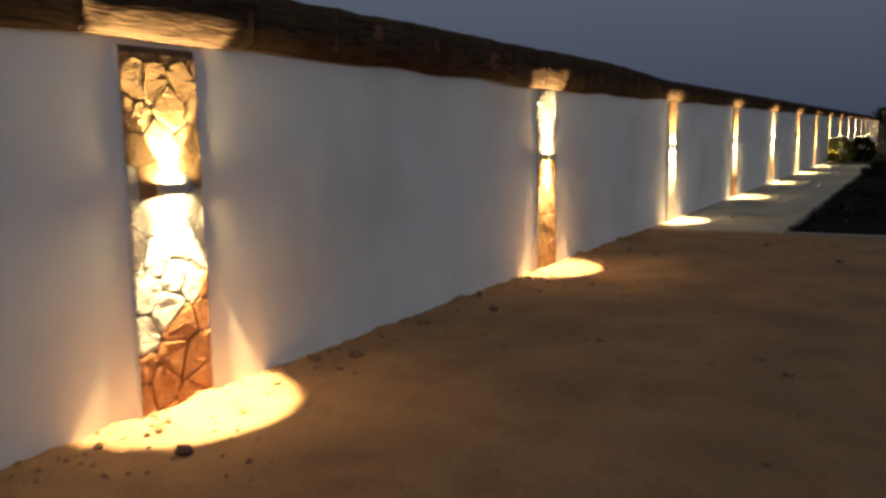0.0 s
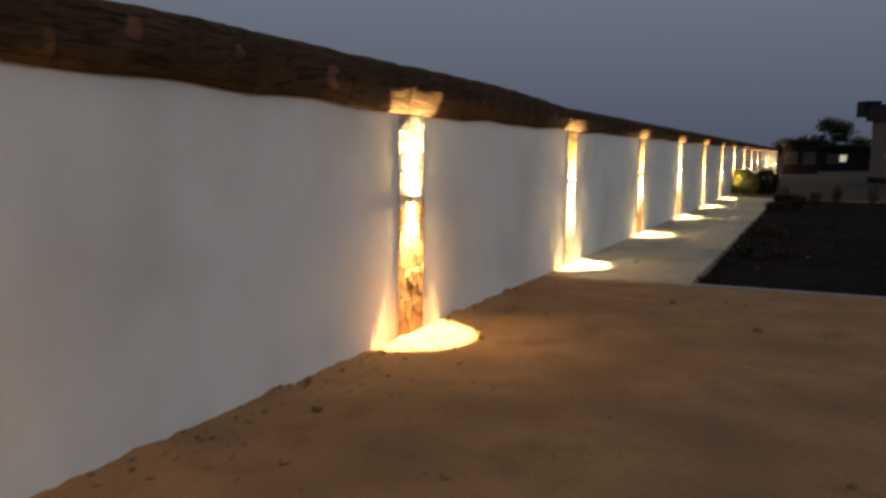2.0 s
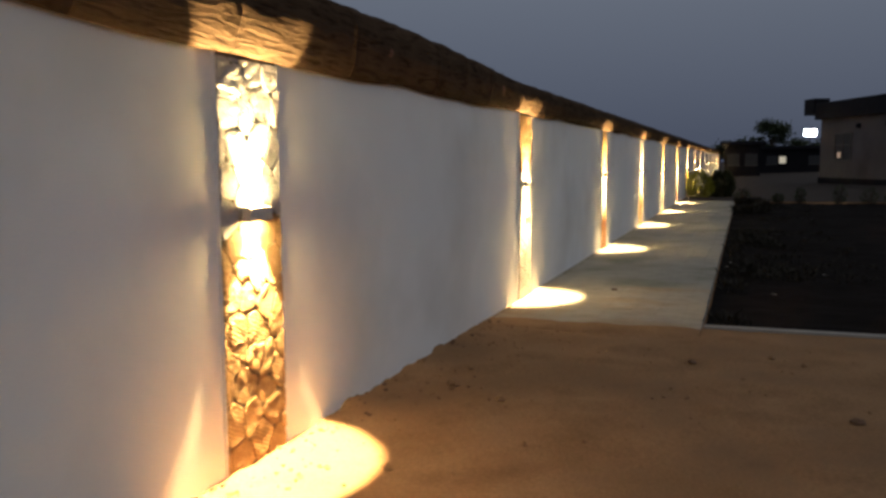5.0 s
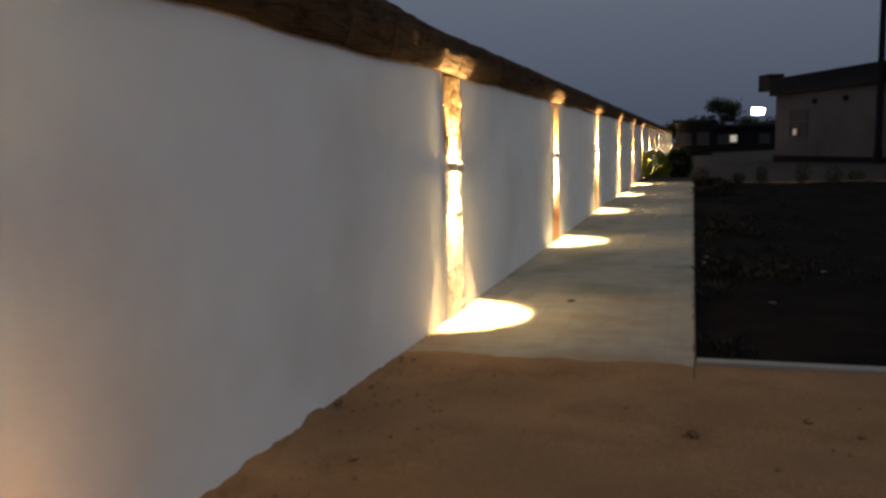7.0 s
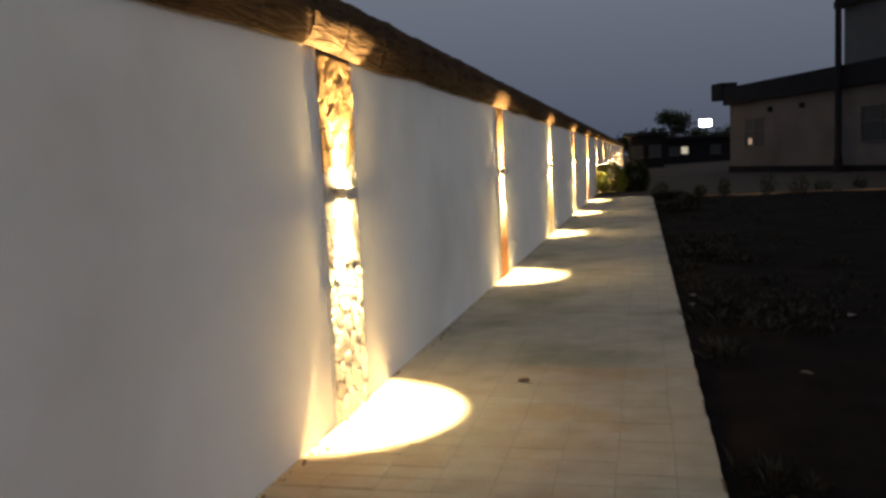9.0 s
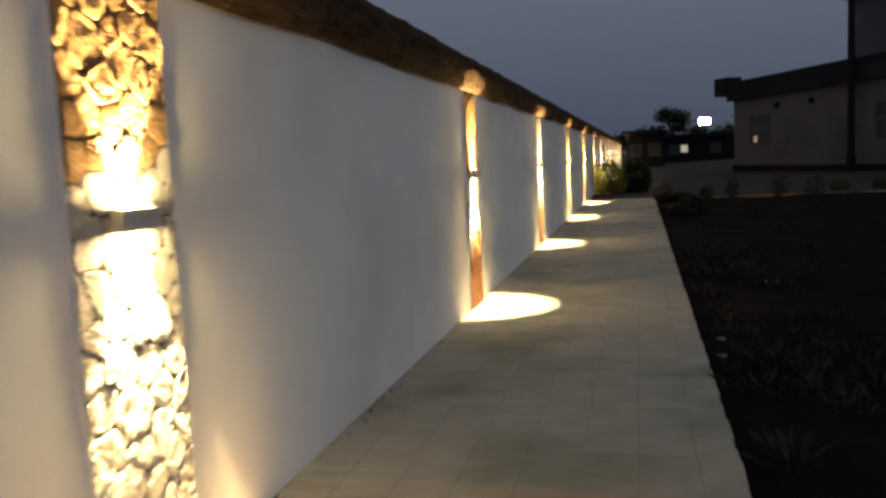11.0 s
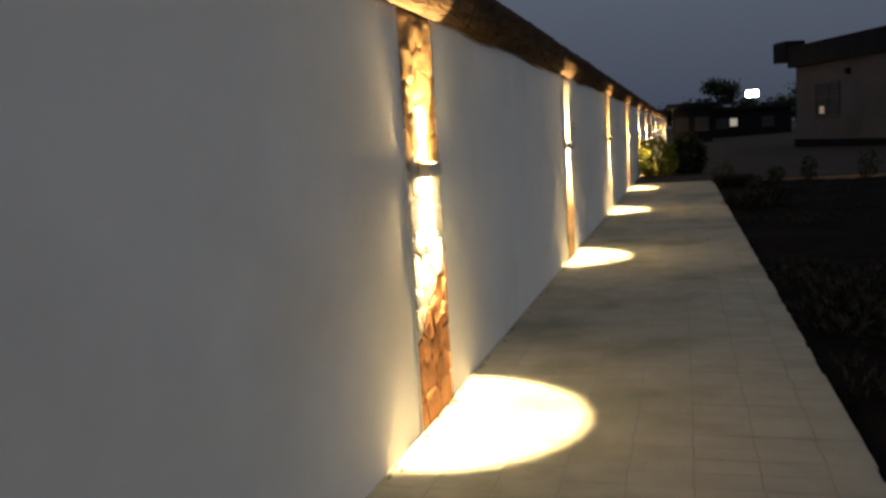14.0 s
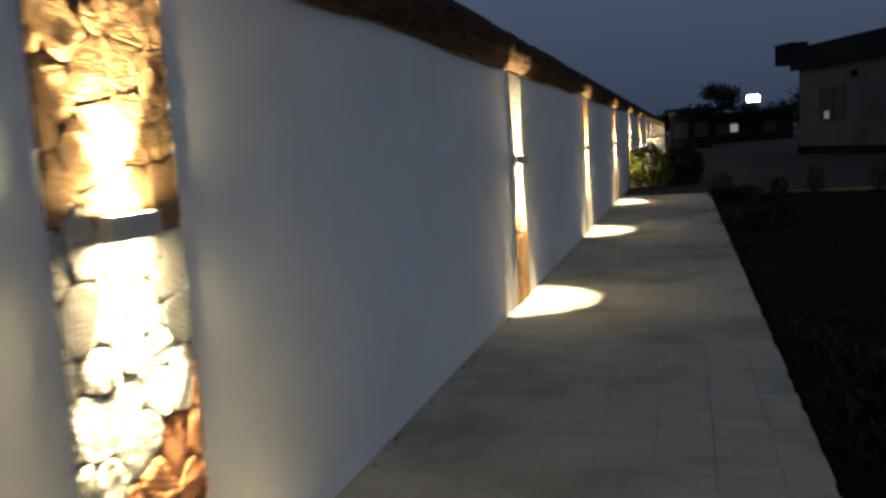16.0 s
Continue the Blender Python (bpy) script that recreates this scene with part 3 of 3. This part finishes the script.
def far_house(place, size, label, material, roof=0.35, turn=0.0, lit=None):
    h = thing("far_house", (place[0], place[1], FAR_SLOPE * place[0]), label, "house", turn=turn)
    w, d, z = size
    part("house_wall", box((-w / 2, 0, -0.3), (w / 2, d, z)), material, h)
    part("roof", box((-w / 2 - 0.4, -0.4, z), (w / 2 + 0.4, d + 0.4, z + roof), 0.03), M_ROOF, h)
    n = max(2, int(w / 3))
    for i in range(n):
        x = -w / 2 + w * (i + 0.5) / n
        win = part("window", box((x - 0.55, -0.03, z * 0.35), (x + 0.55, 0.05, z * 0.72)), M_GLASS, h)
        part("window_frame", box((x - 0.6, -0.05, z * 0.35 - 0.07), (x + 0.6, -0.005, z * 0.35 - 0.002)), M_FRAME, win)
    if lit:
        part("lit_window", box((lit[0], -0.06, lit[1]), (lit[2], -0.04, lit[3])), M_WINLIGHT, h, "window lit pale yellow")
    return h


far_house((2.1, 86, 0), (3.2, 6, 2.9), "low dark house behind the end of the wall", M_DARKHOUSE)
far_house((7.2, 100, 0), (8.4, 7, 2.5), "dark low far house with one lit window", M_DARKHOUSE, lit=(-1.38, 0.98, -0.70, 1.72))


def tree(place, height, spread, label, count=2200):
    t = thing("tree", place, label, "tree", "far trees")
    bm = bmesh.new()
    add_tube(bm, [(0, 0, -0.3), (0.1, 0, height * 0.25), (0.0, 0.1, height * 0.5)], (0.25, 0.18, 0.12), 8)
    ends = []
    for i in range(9):
        a = i * 2.4 + random.uniform(-0.4, 0.4)
        r, z = spread * random.uniform(0.45, 0.85), height * random.uniform(0.55, 0.95)
        ends.append((r * math.cos(a), r * math.sin(a), z))
        add_tube(bm, [(0, 0.05, height * random.uniform(0.3, 0.5)), (r * 0.5 * math.cos(a), r * 0.5 * math.sin(a), z * 0.85), ends[-1]], (0.09, 0.06, 0.02), 6)
    part("trunk", bm, M_BARK, t)
    v, f = [], []
    for i in range(count):
        e = random.choice(ends)
        g = Vector((random.gauss(0, 1), random.gauss(0, 1), random.gauss(0, 0.7))) * spread * 0.24
        leaf(v, f, Vector(e) + g, (random.gauss(0, 1), random.gauss(0, 1), random.gauss(0, 1)), random.uniform(0.2, 0.5), 0.3)
    from_lists("crown", v, f, M_LEAF_DARK, t, kind="stuff")
    return t


for x, y, h, s in ((5.3, 108, 5.6, 2.0), (9.2, 112, 3.3, 2.2), (12.2, 112, 3.5, 2.4), (3.0, 108, 3.6, 1.8), (15.5, 115, 5.0, 2.6), (20, 120, 5.5, 3), (28, 130, 6, 4), (0.5, 112, 3.4, 1.8)):
    tree((x, y, FAR_SLOPE * x), h, s, "dark far tree with a loose crown")

flood = thing("floodlight", (14.72, 190.0, 0.39), "bright white floodlight on a tall mast", "floodlight")
bm = bmesh.new()
add_tube(bm, [(0, 0.3, -0.2), (0, 0.3, 6.4)], (0.16, 0.10), 8)
part("mast", bm, M_ROOF, flood)
part("housing", box((-1.2, 0.0, 5.95), (1.2, 0.5, 7.35), 0.05), M_ROOF, flood)
part("light_face", box((-1.1, -0.05, 6.05), (1.1, -0.005, 7.25)), M_FLOOD, flood, "glowing white face")

# ---------------------------------------------------------------- loose stones on the earth


def pebbles():
    v, f = [], []
    for i in range(1100):
        x = abs(random.gauss(0, 0.35)) + 0.03 if random.random() < 0.55 else random.uniform(0, 6)
        y = random.uniform(-4, 9.9)
        r = random.uniform(0.004, 0.018) * (2.2 if random.random() < 0.07 else 1)
        z = ground_height(x, y) + r * 0.3
        base = len(v)
        pts = [(1, 0, 0), (0, 1, 0), (-1, 0, 0), (0, -1, 0), (0, 0, 0.8), (0, 0, -0.6)]
        v += [(x + r * (a + random.uniform(-0.2, 0.2)), y + r * (b + random.uniform(-0.2, 0.2)), z + r * c) for a, b, c in pts]
        f += [tuple(base + q for q in t) for t in ((0, 1, 4), (1, 2, 4), (2, 3, 4), (3, 0, 4), (1, 0, 5), (2, 1, 5), (3, 2, 5), (0, 3, 5))]
    return from_lists("pebbles", v, f, M_EARTH, kind="stuff")


tagged(pebbles(), "small clods and pebbles on the brown earth", "pebbles")


def crumbs():
    """Dark lumps of dry soil along the foot of the wall; on the pavers they imitate its shadow line."""
    rng = random.Random(23)
    v, f = [], []
    for i in range(340):
        y = rng.uniform(-4, 30)
        earth = y < PAVE_NEAR
        if relief(1.0, y, 8, 0.8) < -0.15 and earth:
            continue
        # beyond the earth, a thin row of dark crumbs replaces the wall's contact shadow
        x = abs(rng.gauss(0, 0.16 if earth else 0.03)) + 0.02
        r = rng.uniform(0.006, 0.021) if earth else rng.uniform(0.004, 0.012)
        z = (ground_height(x, y) if earth else 0.0) + r * 0.25
        base, ring = len(v), 6
        for level, width in ((-0.5, 0.8), (0.15, 1.0), (0.6, 0.55)):
            for q in range(ring):
                a = 6.283 * q / ring + level
                w = r * width * rng.uniform(0.7, 1.25)
                v.append((x + w * math.cos(a), y + 1.2 * w * math.sin(a), z + r * level * rng.uniform(0.8, 1.1)))
        f += [(base + h * ring + q, base + h * ring + (q + 1) % ring, base + (h + 1) * ring + (q + 1) % ring, base + (h + 1) * ring + q) for h in (0, 1) for q in range(ring)]
        f.append(tuple(base + 2 * ring + q for q in range(ring)))
    return from_lists("soil_and_shade_crumbs", v, f, M_CLOD, kind="stuff")


tagged(crumbs(), "dark crumbs along the foot of the wall, dry soil on the earth, shadow-line stand-ins on the pavers", "soil")

# ---------------------------------------------------------------- litter and small debris


def lump(name, place, size, material, label, category, seed):
    bm = bmesh.new()
    bmesh.ops.create_icosphere(bm, subdivisions=2, radius=1.0)
    for v in bm.verts:
        s = 1 + 0.35 * relief(v.co.x, v.co.y, v.co.z + seed * 3.1, 1.6)
        v.co = Vector((v.co.x * size[0] * s, v.co.y * size[1] * s, max(-0.3, v.co.z) * size[2] * s))
    ob = part(name, bm, material)
    ob.location = place
    return tagged(ob, label, category)


lump("clod", (2.04, 8.67, 0.0), (0.035, 0.04, 0.025), M_CLOD, "dark clod of earth on the bare ground", "clod", 1)
lump("clod", (3.06, 7.42, 0.0), (0.045, 0.035, 0.025), M_CLOD, "dark clod of earth on the bare ground", "clod", 2)
lump("clod", (0.32, 1.39, 0.005), (0.05, 0.06, 0.03), M_CLOD, "dark clod of earth beside the wall", "clod", 3)
lump("clod", (0.12, 1.15, 0.01), (0.06, 0.045, 0.03), M_CLOD, "dark clod of earth beside the wall", "clod", 4)
lump("clod", (0.62, -0.55, 0.005), (0.05, 0.045, 0.035), M_CLOD, "dark clod of earth under the wall light", "clod", 5)
lump("clod", (0.5, 3.3, 0.0), (0.04, 0.035, 0.022), M_CLOD, "dark clod of earth beside the wall", "clod", 6)


def dead_leaf(place, size, turn, material, label, category, name):
    bm = bmesh.new()
    rows = []
    for j in range(7):
        u = j / 6
        w = size * 0.34 * math.sin(math.pi * min(0.98, u * 0.94 + 0.03)) ** 0.8
        curl = 0.10 * size * math.cos(u * 5)
        rows.append([bm.verts.new((s * w, (u - 0.5) * size, 0.012 + curl * 0.3 + abs(s) * w * 0.5)) for s in (-1, 0, 1)])
    for a, c in zip(rows, rows[1:]):
        for i in range(2):
            bm.faces.new((a[i], a[i + 1], c[i + 1], c[i]))
    bmesh.ops.solidify(bm, geom=list(bm.faces), thickness=0.0015)
    ob = part(name, bm, material)
    ob.matrix_basis = pose(*place, 0, 0, turn)
    return tagged(ob, label, category)


dead_leaf((0.94, 12.12, 0.0), 0.09, 70, M_DRYLEAF, "curled dry brown leaf on the pavers", "leaf", "dead_leaf")
for x, y, z, s in ((2.16, 15.2, -0.05, 0.10), (3.48, 14.6, -0.05, 0.12), (2.2, 15.75, -0.05, 0.11), (2.75, 12.6, -0.05, 0.08)):
    dead_leaf((x, y, z), s, x * 90, M_KERB, "crumpled scrap of pale paper on the soil", "litter", "paper_scrap")


def soil_patch(name, x0, x1, y0, y1, nx, ny, height, material, label, category, seed, low=0.0):
    """A thin uneven spread of soil with a ragged outline."""
    verts, faces = [], []
    for j in range(ny + 1):
        for i in range(nx + 1):
            u, v = i / nx, j / ny
            x = x0 + (x1 - x0) * u
            y = y0 + (y1 - y0) * v + 0.10 * relief(x, seed, 0, 2.5) * v + 0.04 * relief(x, seed, 4, 9) * v
            edge = min(1.0, 4 * v, 4 * (1 - v))
            verts.append((x, y, low + height * edge * (0.55 + 0.6 * relief(x, y, seed, 5)) - 0.035 * (1 - edge) ** 2))
    w = nx + 1
    for j in range(ny):
        for i in range(nx):
            faces.append((j * w + i, j * w + i + 1, (j + 1) * w + i + 1, (j + 1) * w + i))
    return tagged(from_lists(name, verts, faces, material, smooth=True), label, category, kind="structure")


soil_patch("soil_drift", 0.02, 2.04, 9.58, 10.12, 70, 18, 0.012, M_EARTH, "thin brown soil drifted over the first pavers", "soil", 3)

# ---------------------------------------------------------------- paved path
path = thing("paved_path", (0, 0, 0), "grey concrete paver path beside the wall", "path", kind="structure")
part("bedding", box((0.001, PAVE_NEAR, -0.3), (PATH_EDGE - 0.012, BED_FAR, -0.003)), M_JOINT, path)
PAVE_X, PAVE_Y = 0.268, 0.152


def paver_shape(w, d, lift):
    c, h = 0.002, 0.05
    ring = lambda s, z: [(s, s, z), (w - s, s, z), (w - s, d - s, z), (s, d - s, z)]
    v = ring(0.0, -h) + ring(0.0, lift - c) + ring(c, lift)
    f = [(8, 9, 10, 11)]
    for r in (0, 1):
        f += [(r * 4 + i, r * 4 + (i + 1) % 4, r * 4 + 4 + (i + 1) % 4, r * 4 + 4 + i) for i in range(4)]
    return v, f


def build_pavers():
    rng = random.Random(11)
    shapes = {}
    far_v, far_f, far_s, count = [], [], [], 0
    rows = int((BED_FAR - PAVE_NEAR) / PAVE_Y)
    for j in range(rows):
        y = PAVE_NEAR + j * PAVE_Y
        x = 0.004 - 0.03 + rng.uniform(-0.006, 0.006)
        while x < PATH_EDGE - 0.02:
            x0, x1 = max(x, 0.004), min(x + PAVE_X, PATH_EDGE - rng.choice((0.0, 0.0, 0.004, 0.012)))
            x += PAVE_X
            if x1 - x0 < 0.03 or (y < PAVE_NEAR + 0.05 and rng.random() < 0.35):
                continue
            w, d = round(x1 - x0 - 0.0032, 4), PAVE_Y - 0.0038
            lift = 0.0006 * rng.randint(-2, 2)
            soiled = y + 1.2 * relief(x0, y, 3, 0.8) < 12.4
            if 12.5 < y < 19.0 and count < 300:
                key = (w, lift)
                if key not in shapes:
                    v, f = paver_shape(w, d, lift)
                    shapes[key] = from_lists("paver", v, f, M_PAVER, path)
                    ob = shapes[key]
                else:
                    ob = new("paver", shapes[key].data)
                    ob.parent = path
                ob.location = (x0, y, 0)
                count += 1
            else:
                v, f = paver_shape(w, d, lift)
                base = len(far_v)
                far_v += [(a + x0, b + y, c) for a, b, c in v]
                far_f += [tuple(q + base for q in face) for face in f]
                far_s += [1 if soiled else 0] * len(f)
    from_lists("pavers", far_v, far_f, [M_PAVER, M_PAVER_DIRTY], path, kind="stuff", slots=far_s)


build_pavers()
